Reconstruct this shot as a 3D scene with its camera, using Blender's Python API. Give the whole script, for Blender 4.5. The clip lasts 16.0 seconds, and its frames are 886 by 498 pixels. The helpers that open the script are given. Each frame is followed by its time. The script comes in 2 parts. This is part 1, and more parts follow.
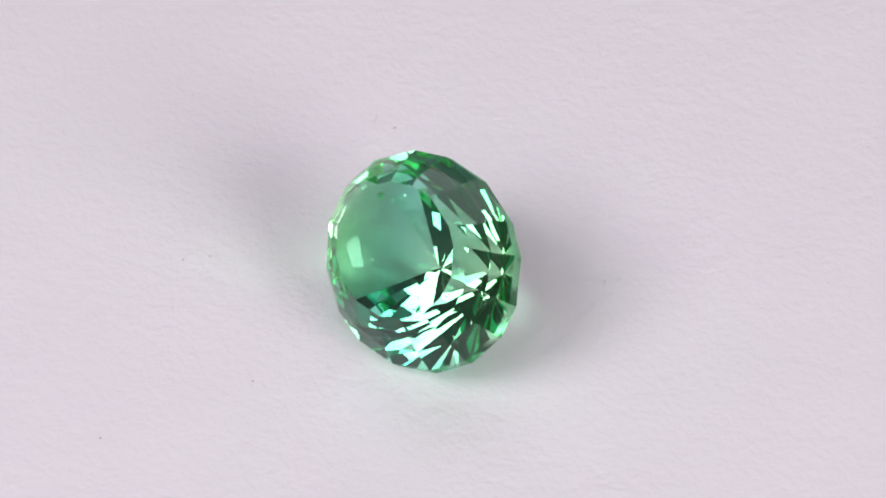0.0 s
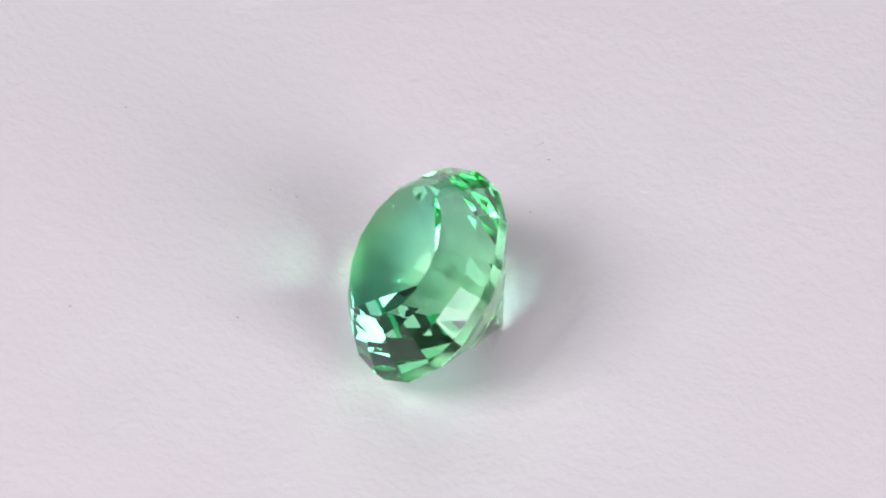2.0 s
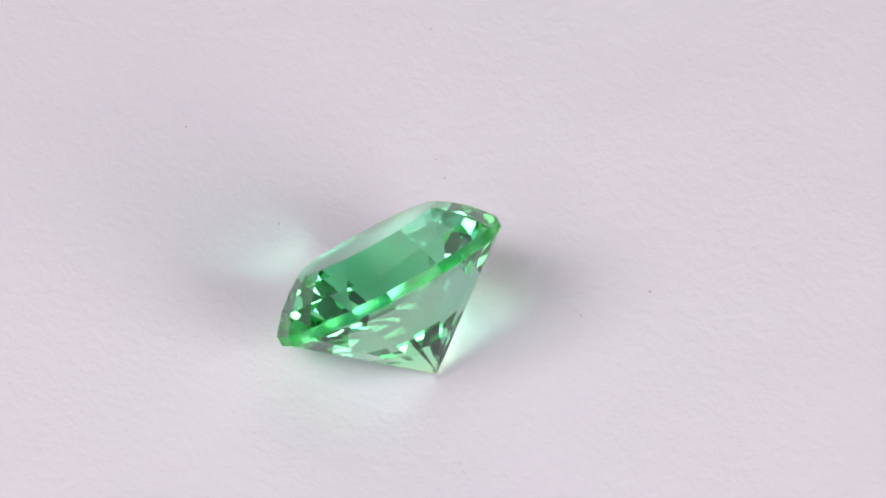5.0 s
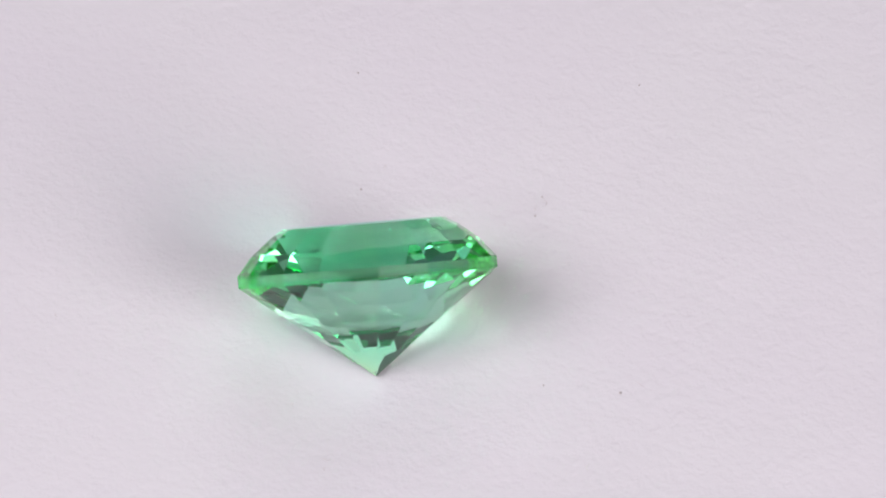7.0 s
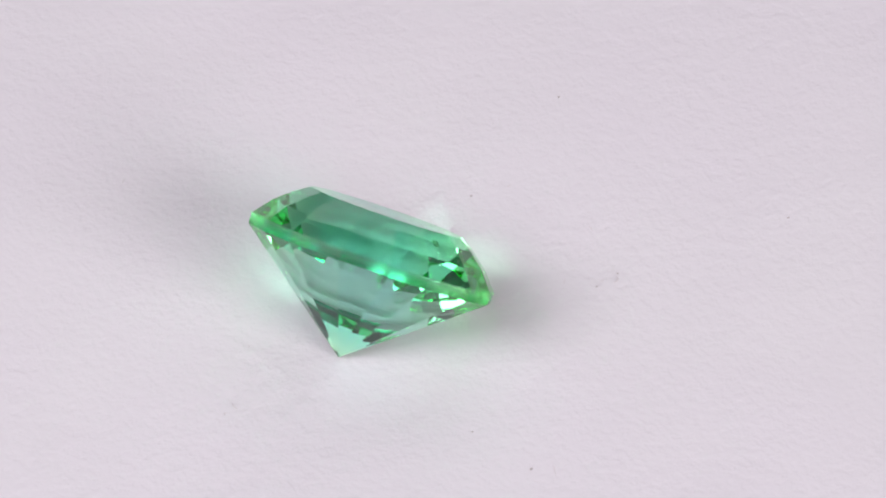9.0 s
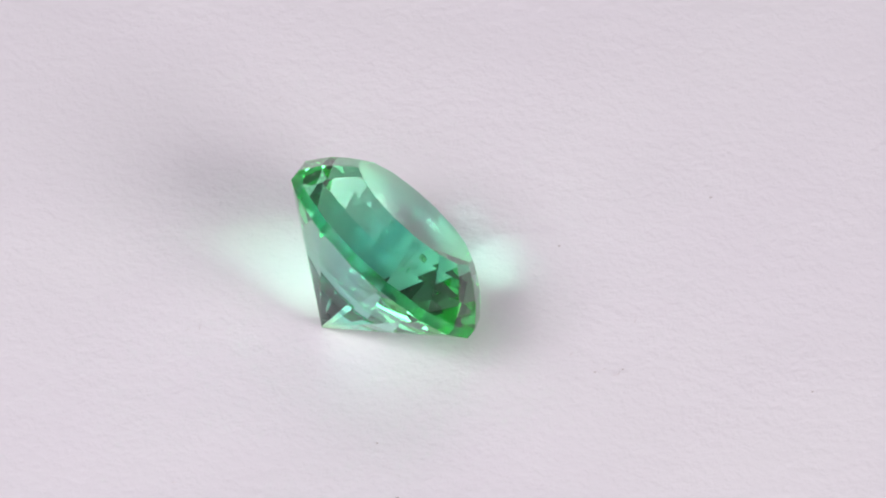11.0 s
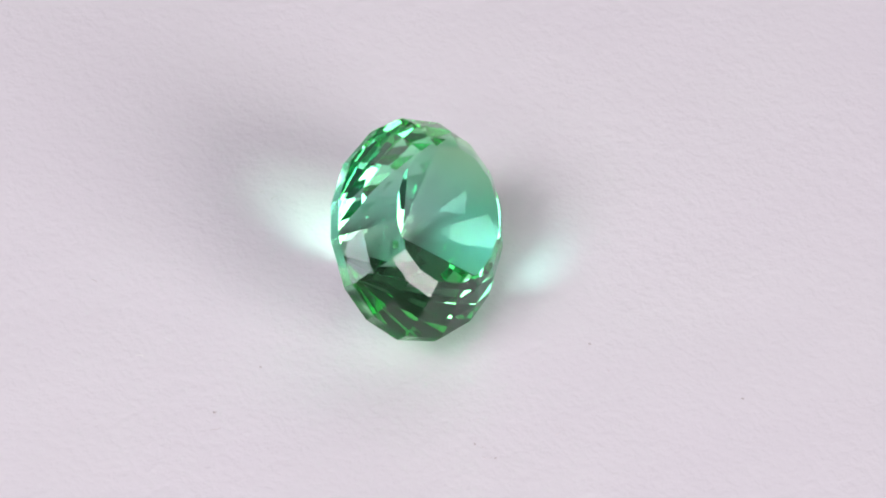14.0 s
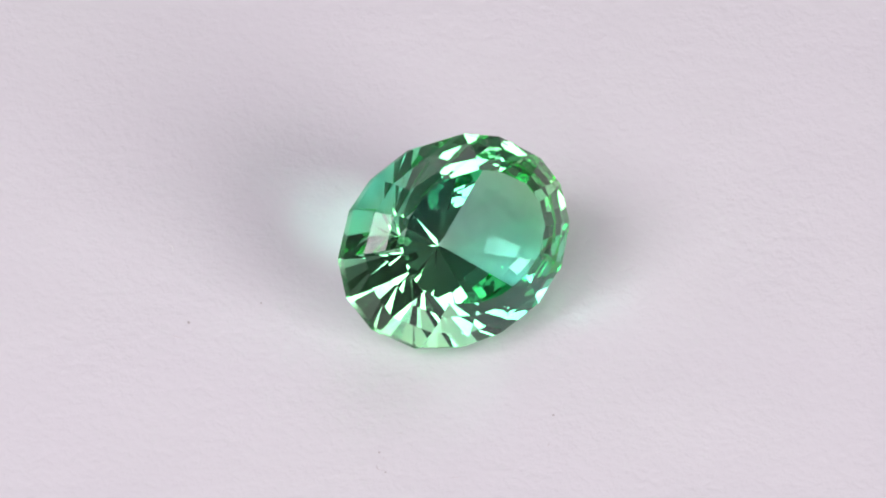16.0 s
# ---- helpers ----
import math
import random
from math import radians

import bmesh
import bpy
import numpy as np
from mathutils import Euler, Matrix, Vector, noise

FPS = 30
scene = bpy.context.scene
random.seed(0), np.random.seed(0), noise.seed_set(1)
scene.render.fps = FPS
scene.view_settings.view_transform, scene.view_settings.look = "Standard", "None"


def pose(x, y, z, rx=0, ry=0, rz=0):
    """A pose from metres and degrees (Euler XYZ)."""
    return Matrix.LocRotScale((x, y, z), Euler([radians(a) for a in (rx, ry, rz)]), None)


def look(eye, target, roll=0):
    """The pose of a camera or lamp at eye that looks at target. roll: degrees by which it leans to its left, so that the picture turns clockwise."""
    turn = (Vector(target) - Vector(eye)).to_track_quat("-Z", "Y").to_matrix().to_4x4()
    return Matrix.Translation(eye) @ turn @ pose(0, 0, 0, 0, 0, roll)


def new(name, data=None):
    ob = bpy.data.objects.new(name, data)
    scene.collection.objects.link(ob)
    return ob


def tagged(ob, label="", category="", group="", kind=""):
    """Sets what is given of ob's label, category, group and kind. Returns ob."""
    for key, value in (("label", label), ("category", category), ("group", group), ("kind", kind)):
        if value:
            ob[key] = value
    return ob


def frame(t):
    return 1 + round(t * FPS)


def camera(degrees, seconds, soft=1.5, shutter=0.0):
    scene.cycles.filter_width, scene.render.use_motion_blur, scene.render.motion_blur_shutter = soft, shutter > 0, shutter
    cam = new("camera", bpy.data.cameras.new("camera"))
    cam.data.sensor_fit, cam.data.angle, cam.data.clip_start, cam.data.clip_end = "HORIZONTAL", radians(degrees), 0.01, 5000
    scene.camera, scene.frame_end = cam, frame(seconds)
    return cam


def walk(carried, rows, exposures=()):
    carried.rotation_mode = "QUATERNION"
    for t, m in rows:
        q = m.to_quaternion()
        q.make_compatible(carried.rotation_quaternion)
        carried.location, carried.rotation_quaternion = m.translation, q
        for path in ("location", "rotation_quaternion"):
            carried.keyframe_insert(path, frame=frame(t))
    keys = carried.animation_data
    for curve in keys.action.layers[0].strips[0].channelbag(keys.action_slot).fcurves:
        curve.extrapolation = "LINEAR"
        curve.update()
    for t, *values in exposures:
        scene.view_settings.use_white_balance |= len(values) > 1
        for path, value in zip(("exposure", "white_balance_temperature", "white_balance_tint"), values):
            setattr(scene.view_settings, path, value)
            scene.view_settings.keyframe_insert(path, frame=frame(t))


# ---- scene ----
# ---- camera: a long macro lens on a stand, looking down at 45 degrees ----
MM = 0.001
U = 10.0 * MM / 457.2          # one plan unit; the stone's long axis is 10 mm
ELEV, DIST = radians(45.35), 17957 * U
EYE = (0.0, -DIST * math.cos(ELEV), DIST * math.sin(ELEV))
cam = camera(5.0, 16.0, soft=1.9)
walk(cam, [(0.0, look(EYE, (0, 0, 0), 0.29)), (16.0, look(EYE, (0, 0, 0), 0.29))], exposures=[(0.0, 0.0), (16.0, 0.0)])

# the turntable: seconds, degrees turned clockwise, place of its axis in plan units
TURN = [
    (0.0, 0.0, -93.84, -133.4), (1.5, 24.55, -63.41, -135.4), (2.5, 41.3, -51.19, -141.97),
    (3.5, 57.88, -39.97, -150.7), (4.5, 74.93, -48.46, -156.76), (5.0, 82.92, -71.84, -149.49),
    (7.5, 124.76, -79.28, -148.89), (8.5, 142.01, -66.48, -148.64), (9.0, 149.88, -60.18, -150.32),
    (11.5, 191.93, -40.21, -168.52), (12.5, 208.48, -37.57, -164.61), (13.5, 225.53, -41.72, -149.58),
    (14.5, 242.85, -29.42, -152.82), (15.5, 259.36, -15.92, -163.77), (16.0, 267.86, -7.12, -173.16),
]


def turn_at(t):
    """The turntable's pose at t seconds, gliding between the rows of TURN."""
    k = max(i for i in range(len(TURN) - 1) if TURN[i][0] <= t or i == 0)
    a, b = TURN[k], TURN[k + 1]
    h = b[0] - a[0]
    s = (t - a[0]) / h
    out = []
    for j in (1, 2, 3):
        def slope(i):
            lo, hi = max(i - 1, 0), min(i + 1, len(TURN) - 1)
            return (TURN[hi][j] - TURN[lo][j]) / (TURN[hi][0] - TURN[lo][0])
        m0, m1 = slope(k) * h, slope(k + 1) * h
        out.append((2 * s**3 - 3 * s**2 + 1) * a[j] + (s**3 - 2 * s**2 + s) * m0
                   + (3 * s**2 - 2 * s**3) * b[j] + (s**3 - s**2) * m1)
    return pose(out[1] * U, out[2] * U, 0, 0, 0, -out[0])


# the stone's measures
SHORT, LONG = 179.6 * U, 228.4 * U
CROWN, GIRDLE, PAVILION = 74.7 * U, 20.7 * U, 173.4 * U
# the crown's four rings from girdle to table: share of the girdle's size, share of the crown's height
CROWN_RINGS = [(1.0, 0.0), (0.875, 0.445), (0.738, 0.785), (0.625, 1.0)]
SIDES = 16
# the cut is uneven: degrees by which each corner strays from an even sixteenth
STRAY = [0.5, 0, 0, 0, 0, -3.0, 0, -4.0, 0, 0, -3.5, -0.5, -1.2, -0.3, 3.0, 3.5]

# ---- light: round soft lamps beside and before the turntable and a dim one behind it, in an added closed box ----
world = bpy.data.worlds.new("world")
scene.world = world
world.use_nodes = True
world.node_tree.nodes["Background"].inputs[0].default_value = (0.9, 0.93, 1.0, 1)
world.node_tree.nodes["Background"].inputs[1].default_value = 0.05


def softbox(name, azimuth, elevation, distance, size, watts, color):
    lamp = bpy.data.lights.new(name, "AREA")
    lamp.shape, lamp.size, lamp.energy, lamp.color = "DISK", size, watts, color
    a, e = radians(azimuth), radians(elevation)
    eye = (distance * math.cos(a) * math.cos(e), distance * math.sin(a) * math.cos(e), distance * math.sin(e))
    ob = new(name, lamp)
    ob.matrix_world = look(eye, (0, 0, 0))
    return ob


softbox("lamp_right", -45, 21.5, 0.40, 0.25, 1.25, (1.0, 0.955, 0.96))
softbox("lamp_left", -151, 46, 0.41, 0.228, 0.885, (1.0, 0.945, 0.99))
softbox("lamp_top", -112, 58.5, 0.42, 0.125, 0.22, (0.86, 0.89, 1.0))
softbox("lamp_low", -117, 34, 0.42, 0.085, 0.10, (1.0, 0.97, 0.98))
softbox("lamp_back", 82, 42, 0.46, 0.38, 0.32, (1.0, 0.90, 0.98))
scene.cycles.max_bounces, scene.cycles.transmission_bounces, scene.cycles.glossy_bounces = 32, 32, 32
scene.cycles.blur_glossy, scene.cycles.sample_clamp_indirect = 0.0, 0.0
scene.cycles.caustics_refractive, scene.cycles.caustics_reflective = True, True


# ---- materials ----
def material(name):
    m = bpy.data.materials.new(name)
    m.use_nodes = True
    t = m.node_tree
    return m, t.nodes, t.links, t.nodes["Principled BSDF"], t.nodes["Material Output"]


def noise_node(nodes, links, scale, detail=4, rough=0.55, coords="Object"):
    c = nodes.new("ShaderNodeTexCoord")
    n = nodes.new("ShaderNodeTexNoise")
    n.inputs["Scale"].default_value = scale
    n.inputs["Detail"].default_value = detail
    n.inputs["Roughness"].default_value = rough
    links.new(c.outputs[coords], n.inputs["Vector"])
    return n


def ramp(nodes, links, source, stops):
    r = nodes.new("ShaderNodeValToRGB")
    r.color_ramp.elements[0].position, r.color_ramp.elements[0].color = stops[0]
    r.color_ramp.elements[1].position, r.color_ramp.elements[1].color = stops[-1]
    for p, c in stops[1:-1]:
        r.color_ramp.elements.new(p).color = c
    links.new(source, r.inputs[0])
    return r


def paper_material():
    m, nodes, links, b, out = material("soft_white_paper")
    big = noise_node(nodes, links, 55, 3)
    r = ramp(nodes, links, big.outputs["Fac"], [(0.3, (0.778, 0.736, 0.788, 1)), (0.7, (0.783, 0.756, 0.788, 1))])
    links.new(r.outputs[0], b.inputs["Base Color"])
    b.inputs["Roughness"].default_value = 0.85
    b.inputs["Specular IOR Level"].default_value = 0.25
    grain = noise_node(nodes, links, 3800, 4, 0.6)
    dents = noise_node(nodes, links, 1400, 3, 0.5)
    one = nodes.new("ShaderNodeBump")
    one.inputs["Strength"].default_value, one.inputs["Distance"].default_value = 0.36, 0.00010
    two = nodes.new("ShaderNodeBump")
    two.inputs["Strength"].default_value, two.inputs["Distance"].default_value = 0.30, 0.0002
    links.new(dents.outputs["Fac"], two.inputs["Height"])
    links.new(grain.outputs["Fac"], one.inputs["Height"])
    links.new(two.outputs[0], one.inputs["Normal"])
    links.new(one.outputs[0], b.inputs["Normal"])
    return m


def gem_material(name="green_tourmaline", rough=0.0, polish=(1, 1, 1, 1)):
    """Green tourmaline: clear, with a teal band across the middle and yellowish ends; light is tinted on its way
    through the stone and at each turn inside it, while the polish mirrors the lamps untinted."""
    m, nodes, links, b, out = material(name)
    c = nodes.new("ShaderNodeTexCoord")
    axes = nodes.new("ShaderNodeSeparateXYZ")
    links.new(c.outputs["Object"], axes.inputs[0])
    across = nodes.new("ShaderNodeVectorMath")
    across.operation, across.inputs[1].default_value = "DOT_PRODUCT", (-0.42 / SHORT, 0.9 / LONG, 0)
    links.new(c.outputs["Object"], across.inputs[0])
    share = nodes.new("ShaderNodeMath")
    share.operation = "ABSOLUTE"
    links.new(across.outputs["Value"], share.inputs[0])
    zones = noise_node(nodes, links, 300, 2, 0.4)
    blend = nodes.new("ShaderNodeMath")
    blend.operation, blend.inputs[1].default_value = "MULTIPLY_ADD", 0.35
    links.new(zones.outputs["Fac"], blend.inputs[0])
    links.new(share.outputs[0], blend.inputs[2])
    inside = ramp(nodes, links, blend.outputs[0],
                  [(0.2, (0.575, 0.925, 0.865, 1)), (0.55, (0.64, 0.955, 0.81, 1)), (1.0, (0.74, 0.96, 0.735, 1))])
    turn = nodes.new("ShaderNodeGamma")
    turn.inputs["Gamma"].default_value = 1.1
    depth = nodes.new("ShaderNodeMapRange")
    depth.inputs["From Min"].default_value, depth.inputs["From Max"].default_value = -GIRDLE - PAVILION * 0.85, -PAVILION * 0.45
    links.new(axes.outputs["Z"], depth.inputs["Value"])
    tip = nodes.new("ShaderNodeMix")
    tip.data_type = "RGBA"
    tip.inputs["A"].default_value = (0.82, 0.935, 0.79, 1)
    links.new(depth.outputs[0], tip.inputs["Factor"])
    links.new(inside.outputs[0], tip.inputs["B"])
    links.new(tip.outputs["Result"], turn.inputs["Color"])
    fresnel = nodes.new("ShaderNodeFresnel")
    fresnel.inputs["IOR"].default_value = 1.63
    turned = nodes.new("ShaderNodeMapRange")
    turned.inputs["From Min"].default_value, turned.inputs["From Max"].default_value = 0.6, 0.98
    links.new(fresnel.outputs[0], turned.inputs["Value"])
    tint = nodes.new("ShaderNodeMix")
    tint.data_type = "RGBA"
    tint.inputs["A"].default_value = polish
    links.new(turned.outputs[0], tint.inputs["Factor"])
    links.new(turn.outputs[0], tint.inputs["B"])
    wave = noise_node(nodes, links, 800, 2, 0.5)
    bump = nodes.new("ShaderNodeBump")
    bump.inputs["Strength"].default_value, bump.inputs["Distance"].default_value = 0.1, 0.00002
    links.new(wave.outputs["Fac"], bump.inputs["Height"])
    clear = nodes.new("ShaderNodeBsdfRefraction")
    clear.inputs["IOR"].default_value, clear.inputs["Roughness"].default_value = 1.63, rough
    links.new(tip.outputs["Result"], clear.inputs["Color"])
    gloss = nodes.new("ShaderNodeBsdfGlossy")
    gloss.inputs["Roughness"].default_value = rough
    links.new(tint.outputs["Result"], gloss.inputs["Color"])
    both = nodes.new("ShaderNodeMixShader")
    for node in (clear, gloss, fresnel):
        links.new(bump.outputs[0], node.inputs["Normal"])
    links.new(fresnel.outputs[0], both.inputs[0])
    links.new(clear.outputs[0], both.inputs[1])
    links.new(gloss.outputs[0], both.inputs[2])
    links.new(both.outputs[0], out.inputs["Surface"])
    return m


def plain_material(name, color, rough, scale=40, spread=0.12, metal=0.0):
    m, nodes, links, b, out = material(name)
    n = noise_node(nodes, links, scale, 4)
    lo = tuple(c * (1 - spread) for c in color) + (1,)
    hi = tuple(min(1, c * (1 + spread)) for c in color) + (1,)
    r = ramp(nodes, links, n.outputs["Fac"], [(0.3, lo), (0.7, hi)])
    links.new(r.outputs[0], b.inputs["Base Color"])
    b.inputs["Roughness"].default_value, b.inputs["Metallic"].default_value = rough, metal
    return m


PAPER = paper_material()
GEM = gem_material()
GIRDLE_GEM = gem_material("green_tourmaline_girdle", 0.24, (0.4, 0.62, 0.46, 1))
CRYSTAL = plain_material("green_inclusion", (0.34, 0.62, 0.38), 0.35, 4000, 0.3)
FEATHER = plain_material("pale_feather", (0.72, 0.80, 0.74), 0.3, 4000, 0.1)
CRACK = plain_material("silvery_fracture", (0.90, 0.97, 0.92), 0.12, 4000, 0.05, 1.0)
UNSEEN_WALL = plain_material("unseen_pale_wall", (0.50, 0.49, 0.50), 0.9, 6, 0.06)
UNSEEN_TOP = plain_material("unseen_dark_ceiling", (0.16, 0.157, 0.16), 0.9, 6, 0.06)
DESK = plain_material("grey_desk", (0.35, 0.34, 0.34), 0.7, 12, 0.1)
DARK_SPECK = plain_material("dark_dust", (0.50, 0.45, 0.46), 0.9, 3000, 0.4)
PALE_SPECK = plain_material("greyish_lint", (0.68, 0.63, 0.65), 0.9, 3000, 0.25)
LIGHT_SPECK = plain_material("white_lint", (0.86, 0.85, 0.84), 0.8, 3000, 0.1)


def mesh_of(name, bm, mat):
    me = bpy.data.meshes.new(name)
    bm.normal_update()
    bm.to_mesh(me)
    bm.free()
    me.materials.append(mat)
    return me


def part(name, bm, mat, parent, label=""):
    ob = new(name, mesh_of(name, bm, mat))
    ob.parent = parent
    return tagged(ob, label) if label else ob


# ---- the desk top, and an added box out of view ----
def slab(name, lo, hi, mat, label, category):
    bm = bmesh.new()
    bmesh.ops.create_cube(bm, size=1)
    for v in bm.verts:
        v.co = Vector([lo[i] + (v.co[i] + 0.5) * (hi[i] - lo[i]) for i in range(3)])
    return tagged(new(name, mesh_of(name, bm, mat)), label, category, kind="structure")


PT = 0.0006                     # paper thickness
R, H, TH = 0.55, 0.75, 0.02
slab("floor", (-R, -R, -PT - TH), (R, R, -PT), DESK, "smooth grey desk top under the paper", "desk top")
# unseen walls and ceiling, added to set the bright and dark tones in the stone
slab("unseen_wall_north", (-R, R, -PT), (R, R + TH, H), UNSEEN_WALL, "plain light grey wall added out of view", "wall")
slab("unseen_wall_south", (-R, -R - TH, -PT), (R, -R, H), UNSEEN_WALL, "plain light grey wall added out of view", "wall")
slab("unseen_wall_east", (R, -R, -PT), (R + TH, R, H), UNSEEN_WALL, "plain light grey wall added out of view", "wall")
slab("unseen_wall_west", (-R - TH, -R, -PT), (-R, R, H), UNSEEN_WALL, "plain light grey wall added out of view", "wall")
slab("ceiling", (-R, -R, H), (R, R, H + TH), UNSEEN_TOP, "plain dark grey ceiling added out of view", "ceiling")


# ---- the paper on the turntable ----
def paper_sheet():
    """A round sheet: fine in the middle, where it is dimpled, coarse outside."""
    bm = bmesh.new()
    radii = [0.0004 * (1.055 ** k) + 0.0003 * k for k in range(72)]
    radii = [r for r in radii if r < 0.10] + [0.10, 0.15, 0.2]
    seg = 160
    rings = []
    for r in radii:
        ring = []
        for s in range(seg):
            a = 2 * math.pi * s / seg
            p = Vector((r * math.cos(a), r * math.sin(a), 0))
            ring.append(bm.verts.new((p.x, p.y, -0.00002 - 0.00004 * (1 + noise.noise(p * 260)))))
        rings.append(ring)
    hub = bm.verts.new((0, 0, -0.00004))
    for s in range(seg):
        bm.faces.new((hub, rings[0][s], rings[0][(s + 1) % seg]))
    for a, b in zip(rings, rings[1:]):
        for s in range(seg):
            bm.faces.new((a[s], b[s], b[(s + 1) % seg], a[(s + 1) % seg]))
    low = [bm.verts.new((v.co.x, v.co.y, -PT)) for v in rings[-1]]
    for s in range(seg):
        bm.faces.new((rings[-1][s], low[s], low[(s + 1) % seg], rings[-1][(s + 1) % seg]))
    bm.faces.new(list(reversed(low)))
    for f in bm.faces:
        f.smooth = True
    ob = new("paper_sheet", mesh_of("paper_sheet", bm, PAPER))
    return tagged(ob, "white lilac-tinted soft paper with fine dimpled grain", "paper")


paper = paper_sheet()

# ---- the stone: sixteen-sided oval, three steps on the crown, pavilion down to a point ----
def ring_point(k, ratio, z):
    a = k * 2 * math.pi / SIDES + radians(STRAY[k % SIDES])
    return Vector((SHORT * ratio * math.cos(a), LONG * ratio * math.sin(a), z))


def facet_planes():
    """The cutter's planes (part, normal, distance), each a little off its ideal tilt and depth."""
    rng, half, rows = random.Random(21), GIRDLE / 2, []
    top = half + CROWN
    for k in range(SIDES):
        g0, g1 = ring_point(k, 1, -half), ring_point(k + 1, 1, -half)
        rows += [("girdle", g0, g1, ring_point(k + 1, 1, half), 0.0), ("pavilion", Vector((0, 0, -half - PAVILION)), g1, g0, 0.2)]
        for (r0, h0), (r1, h1) in zip(CROWN_RINGS, CROWN_RINGS[1:]):
            rows.append(("crown", ring_point(k, r0, half + CROWN * h0), ring_point(k + 1, r0, half + CROWN * h0),
                         ring_point(k + 1, r1, half + CROWN * h1), 0.35))
    planes = [("table", Vector((0, 0, 1)), top)]
    for name, p, q, r, wobble in rows:
        n = (q - p).cross(r - p).normalized()
        middle = (p + q + r) / 3
        n = (n + Vector([rng.gauss(0, radians(wobble)) for _ in range(3)])).normalized()
        planes.append((name, n, n.dot(middle)))
    return planes


def cut_polygons(planes):
    """The faces of the solid within all planes: a large square in each plane, trimmed by the others."""
    faces = []
    for i, (name, n, d) in enumerate(planes):
        x = n.orthogonal().normalized()
        y = n.cross(x)
        poly = [n * d + (x * a + y * b) * 0.03 for a, b in ((-1, -1), (1, -1), (1, 1), (-1, 1))]
        for j, (_, m, e) in enumerate(planes):
            if j == i or not poly:
                continue
            kept = []
            for p, q in zip(poly, poly[1:] + poly[:1]):
                sp, sq = m.dot(p) - e, m.dot(q) - e
                if sp <= 0:
                    kept.append(p)
                if sp * sq < 0:
                    kept.append(p.lerp(q, sp / (sp - sq)))
            poly = kept
        if len(poly) > 2:
            faces.append((name, poly))
    return faces


def gemstone():
    root = new("gemstone")
    half = GIRDLE / 2
    faces = cut_polygons(facet_planes())
    for name, mat, label in (("table", GEM, "large flat polished table facet"), ("crown", GEM, "crown with three rows of step facets"),
                             ("girdle", GIRDLE_GEM, "thin matte faceted girdle"), ("pavilion", GEM, "pointed pavilion of long facets")):
        bm = bmesh.new()
        for n, poly in faces:
            if n == name:
                bm.faces.new([bm.verts.new(p) for p in poly])
        bmesh.ops.remove_doubles(bm, verts=bm.verts, dist=0.05 * U)
        part(name, bm, mat, root, label)
    # natural flaws inside: a grain of crystal and a veil of tiny flecks
    bm = bmesh.new()
    bmesh.ops.create_icosphere(bm, subdivisions=2, radius=7.5 * U)
    for v in bm.verts:
        v.co *= 1 + 0.45 * noise.noise(v.co / U * 0.12)
        v.co.z *= 0.7
    bmesh.ops.translate(bm, verts=bm.verts, vec=(-48 * U, -110 * U, 48 * U))
    part("inclusion", bm, CRYSTAL, root, "small green crystal inclusion")
    rng = random.Random(5)
    bm = bmesh.new()
    for k in range(95):
        near = k < 14
        c = Vector((14, -136, 62)) if near else Vector((-58, -82, 24))
        p = c + Vector((rng.gauss(0, 5 if near else 24), rng.gauss(0, 4 if near else 27), rng.gauss(0, 3 if near else 15)))
        m = Matrix.LocRotScale(p * U, Euler([rng.uniform(0, 6.3) for _ in range(3)]), Vector((1, rng.uniform(0.3, 0.8), 0.12)) * rng.uniform(0.8, 3.0) * U)
        bmesh.ops.create_icosphere(bm, subdivisions=1, radius=1, matrix=m)
    part("feather", bm, CRACK, root, "veil of tiny silvery flecks inside")
    bm = bmesh.new()
    rings = [(r, half + CROWN * h) for r, h in CROWN_RINGS]
    for k in range(120):
        row, side, s, t = rng.randrange(3), rng.randrange(SIDES), rng.uniform(0.05, 0.95), rng.uniform(0.05, 0.95)
        (r0, z0), (r1, z1) = rings[row], rings[row + 1]
        low = ring_point(side, r0, z0).lerp(ring_point(side + 1, r0, z0), s)
        spot = low.lerp(ring_point(side, r1, z1).lerp(ring_point(side + 1, r1, z1), s), t)
        m = Matrix.LocRotScale(spot, Euler([rng.uniform(0, 6.3) for _ in range(3)]), Vector((1, 0.4, 0.35)) * rng.uniform(0.7, 2.0) * U)
        bmesh.ops.create_icosphere(bm, subdivisions=1, radius=1, matrix=m)
    tagged(part("surface_dust", bm, FEATHER, root, "tiny pale grains of dust on the facets"), kind="stuff")
    return tagged(root, "transparent green oval faceted gemstone lying tilted on paper", "gemstone")


stone = gemstone()
TILT, AZIMUTH, SPIN = 44.54, 213.56, 1.64
STONE_POSE = (Matrix.Translation((58.55 * U, -28.98 * U, 133.3 * U)) @ pose(0, 0, 0, 0, 0, AZIMUTH)
              @ pose(0, 0, 0, 0, TILT, 0) @ pose(0, 0, 0, 0, 0, SPIN))

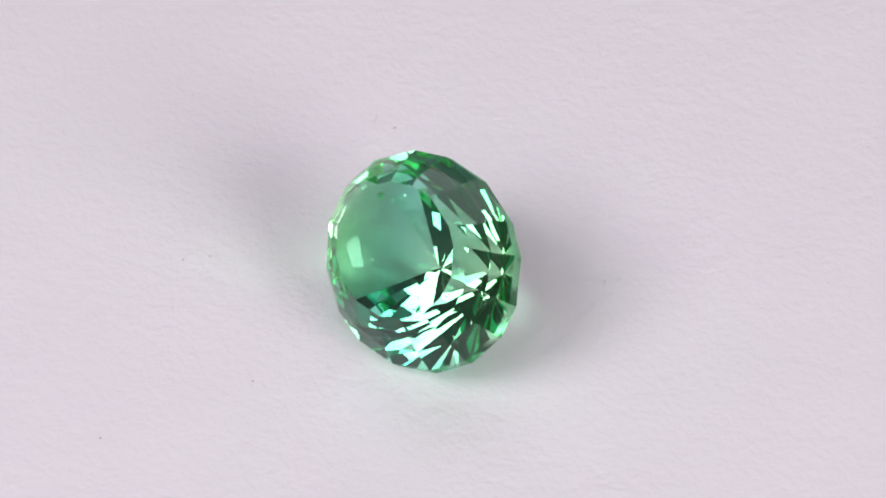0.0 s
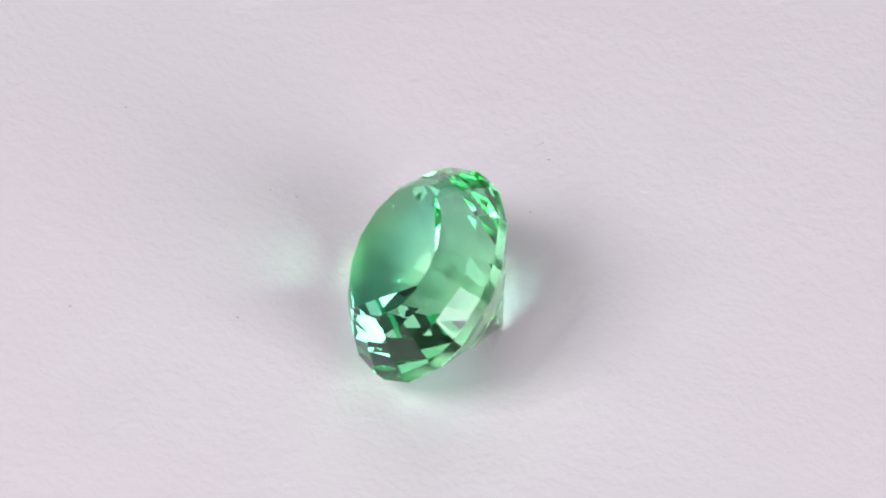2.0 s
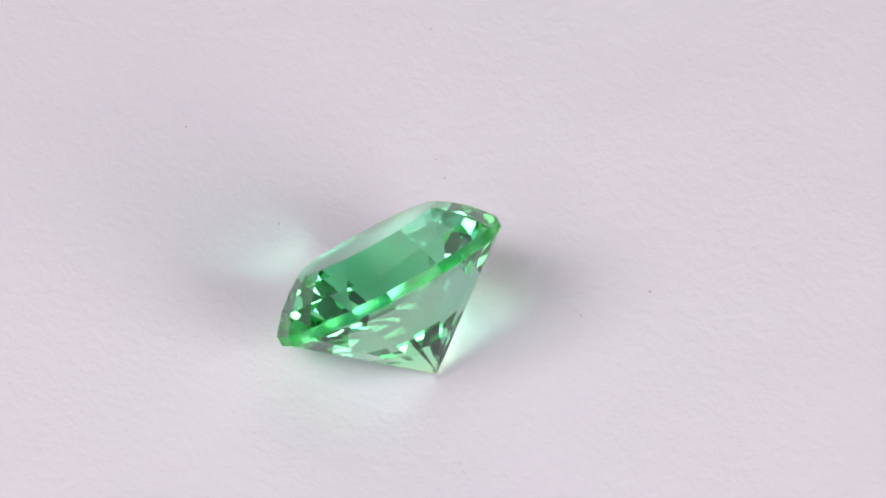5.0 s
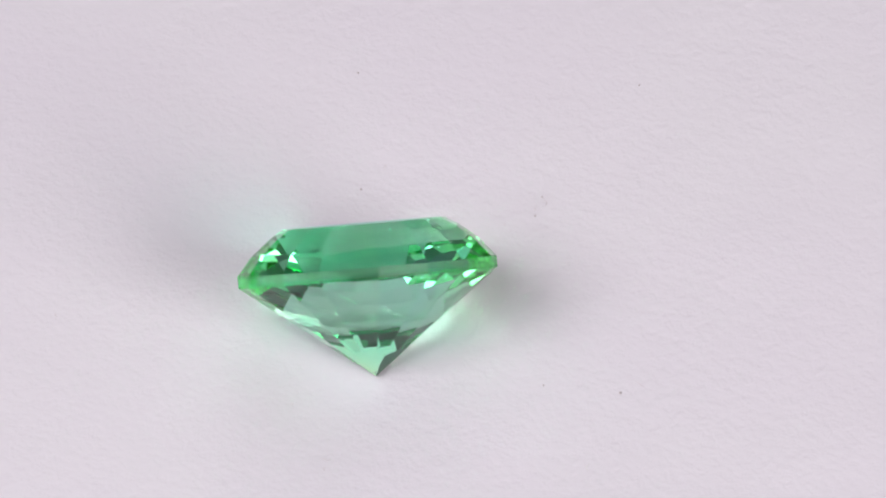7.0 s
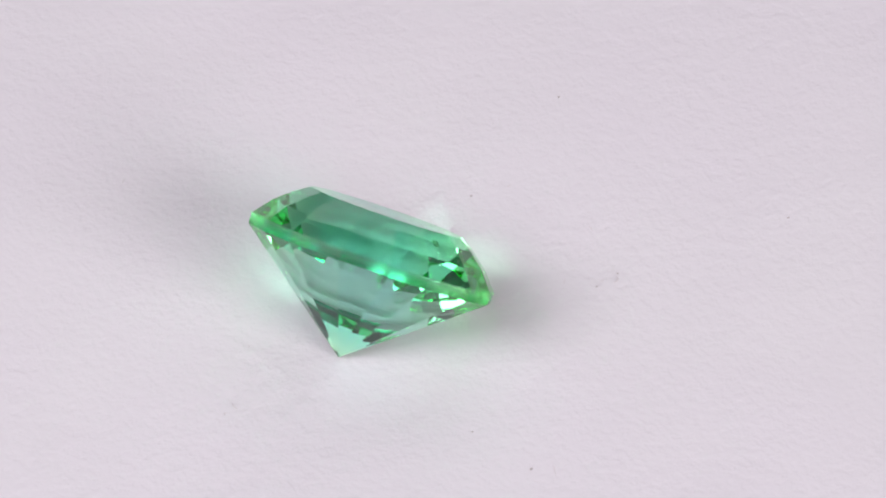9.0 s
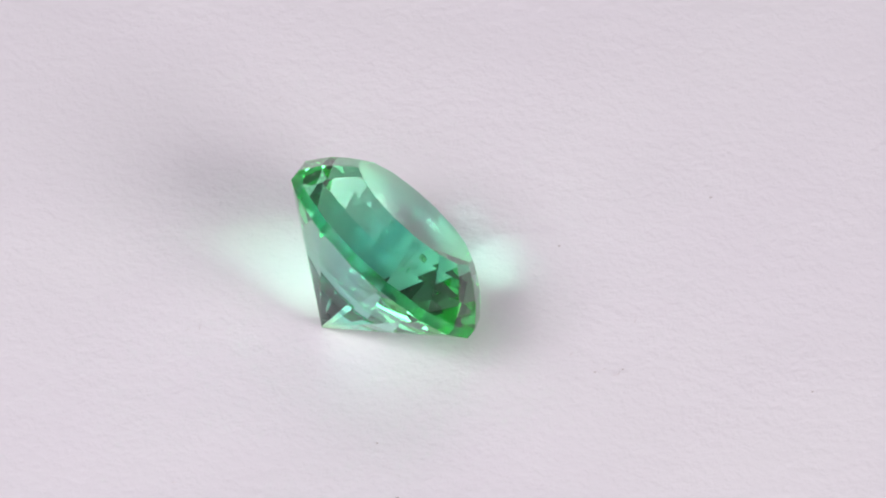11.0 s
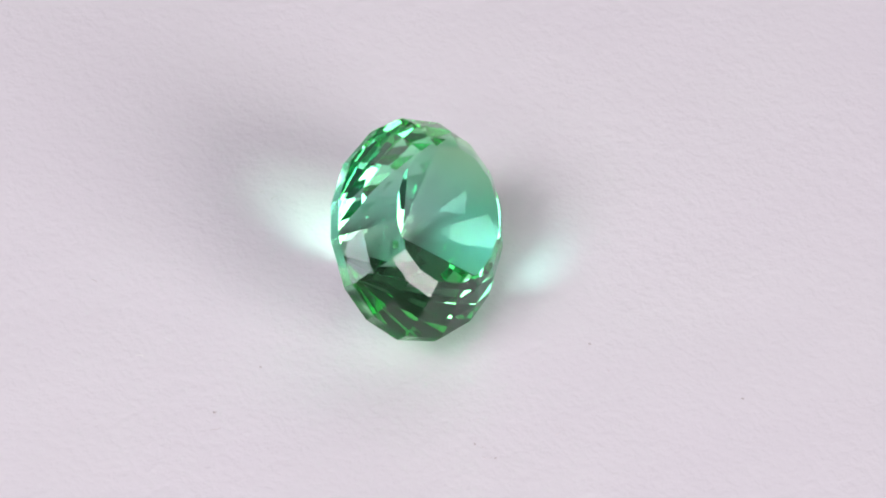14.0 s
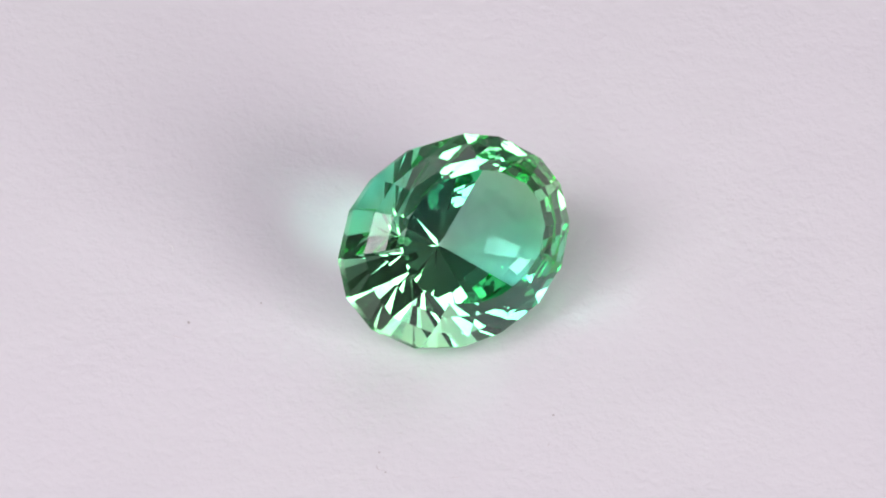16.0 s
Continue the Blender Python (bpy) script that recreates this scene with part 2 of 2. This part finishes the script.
# ---- specks on the paper: place in plan units, length, width, heading, kind ----
SPECKS = [
    (6, 439, 9, 7, 20, "dark"), (-28, 461, 22, 8, 65, "lint"), (-238, -192, 8, 6, 0, "dark"), (-357, 118, 16, 6, 30, "lint"),
    (-318, 114, 7, 5, 0, "dark"), (-274, 75, 8, 4, 50, "lint"), (-366, 104, 6, 5, 0, "dark"), (-333, 107, 6, 4, 10, "lint"),
    (381, 52, 15, 7, 80, "lint"), (402, 59, 9, 5, 10, "lint"), (288, -60, 10, 6, 30, "lint"), (195, 465, 18, 6, 40, "white"),
    (-700, 135, 8, 5, 0, "dark"), (282, -532, 9, 5, 20, "lint"), (-382, -16, 12, 5, 70, "lint"),
    (-500, -331, 8, 6, 40, "dark"), (393, 428, 12, 6, 0, "lint"), (50, 311, 7, 5, 0, "dark"),
    (-309, -180, 9, 6, 0, "lint")]


def speck(x, y, length, width, heading, sort, seed):
    """A grain of dust or a curl of lint, a fifth of a millimetre long."""
    rng = random.Random(seed)
    bm = bmesh.new()
    if sort == "dark":
        bmesh.ops.create_icosphere(bm, subdivisions=2, radius=1)
        for v in bm.verts:
            v.co *= 1 + 0.35 * noise.noise(v.co * 1.7 + Vector((seed * 3.1, 0, 0)))
            v.co = Vector((v.co.x * length * 0.36 * U, v.co.y * width * 0.36 * U, v.co.z * width * 0.1 * U))
    else:
        bend, hook, thick, old = rng.uniform(-0.9, 0.9), rng.uniform(-0.8, 0.8), 0.9 * U, None
        for k in range(13):
            s = k / 6 - 1
            mid = Vector((s * length * 0.5, (bend * s * s + hook * s**3) * width, 0)) * U
            side = Vector((length * 0.5, (2 * bend * s + 3 * hook * s * s) * width, 0)).normalized().cross(Vector((0, 0, 1)))
            fat = thick * (1.15 - abs(s)) ** 0.5
            loop = [bm.verts.new(mid + side * fat * math.cos(q) + Vector((0, 0, fat * 0.6 * math.sin(q)))) for q in (0, 1.26, 2.51, 3.77, 5.03)]
            if old:
                for i in range(5):
                    bm.faces.new((old[i], old[(i + 1) % 5], loop[(i + 1) % 5], loop[i]))
            else:
                bm.faces.new(loop[::-1])
            old = loop
        bm.faces.new(old)
    for f in bm.faces:
        f.smooth = True
    low = min(v.co.z for v in bm.verts)
    bmesh.ops.translate(bm, verts=bm.verts, vec=(0, 0, -low - 0.00005))
    name = "dust_speck" if sort == "dark" else "lint"
    ob = new(name, mesh_of(name, bm, {"dark": DARK_SPECK, "lint": PALE_SPECK, "white": LIGHT_SPECK}[sort]))
    tagged(ob, {"dark": "tiny dark grain of dust on the white paper", "lint": "tiny greyish curl of lint on the paper",
                "white": "tiny white curl of lint on the paper"}[sort], "dust" if sort == "dark" else "lint", "specks on the paper")
    return ob, pose(x * U, y * U, 0, 0, 0, heading)


loose = [speck(*row, 11 + i) for i, row in enumerate(SPECKS)]


# ---- what turns ----
def motions():
    times = [0.5 * k for k in range(33)]
    walk(paper, [(t, turn_at(t)) for t in times])
    walk(stone, [(t, turn_at(t) @ STONE_POSE) for t in times])
    for ob, place in loose:
        walk(ob, [(t, turn_at(t) @ place) for t in times])


motions()
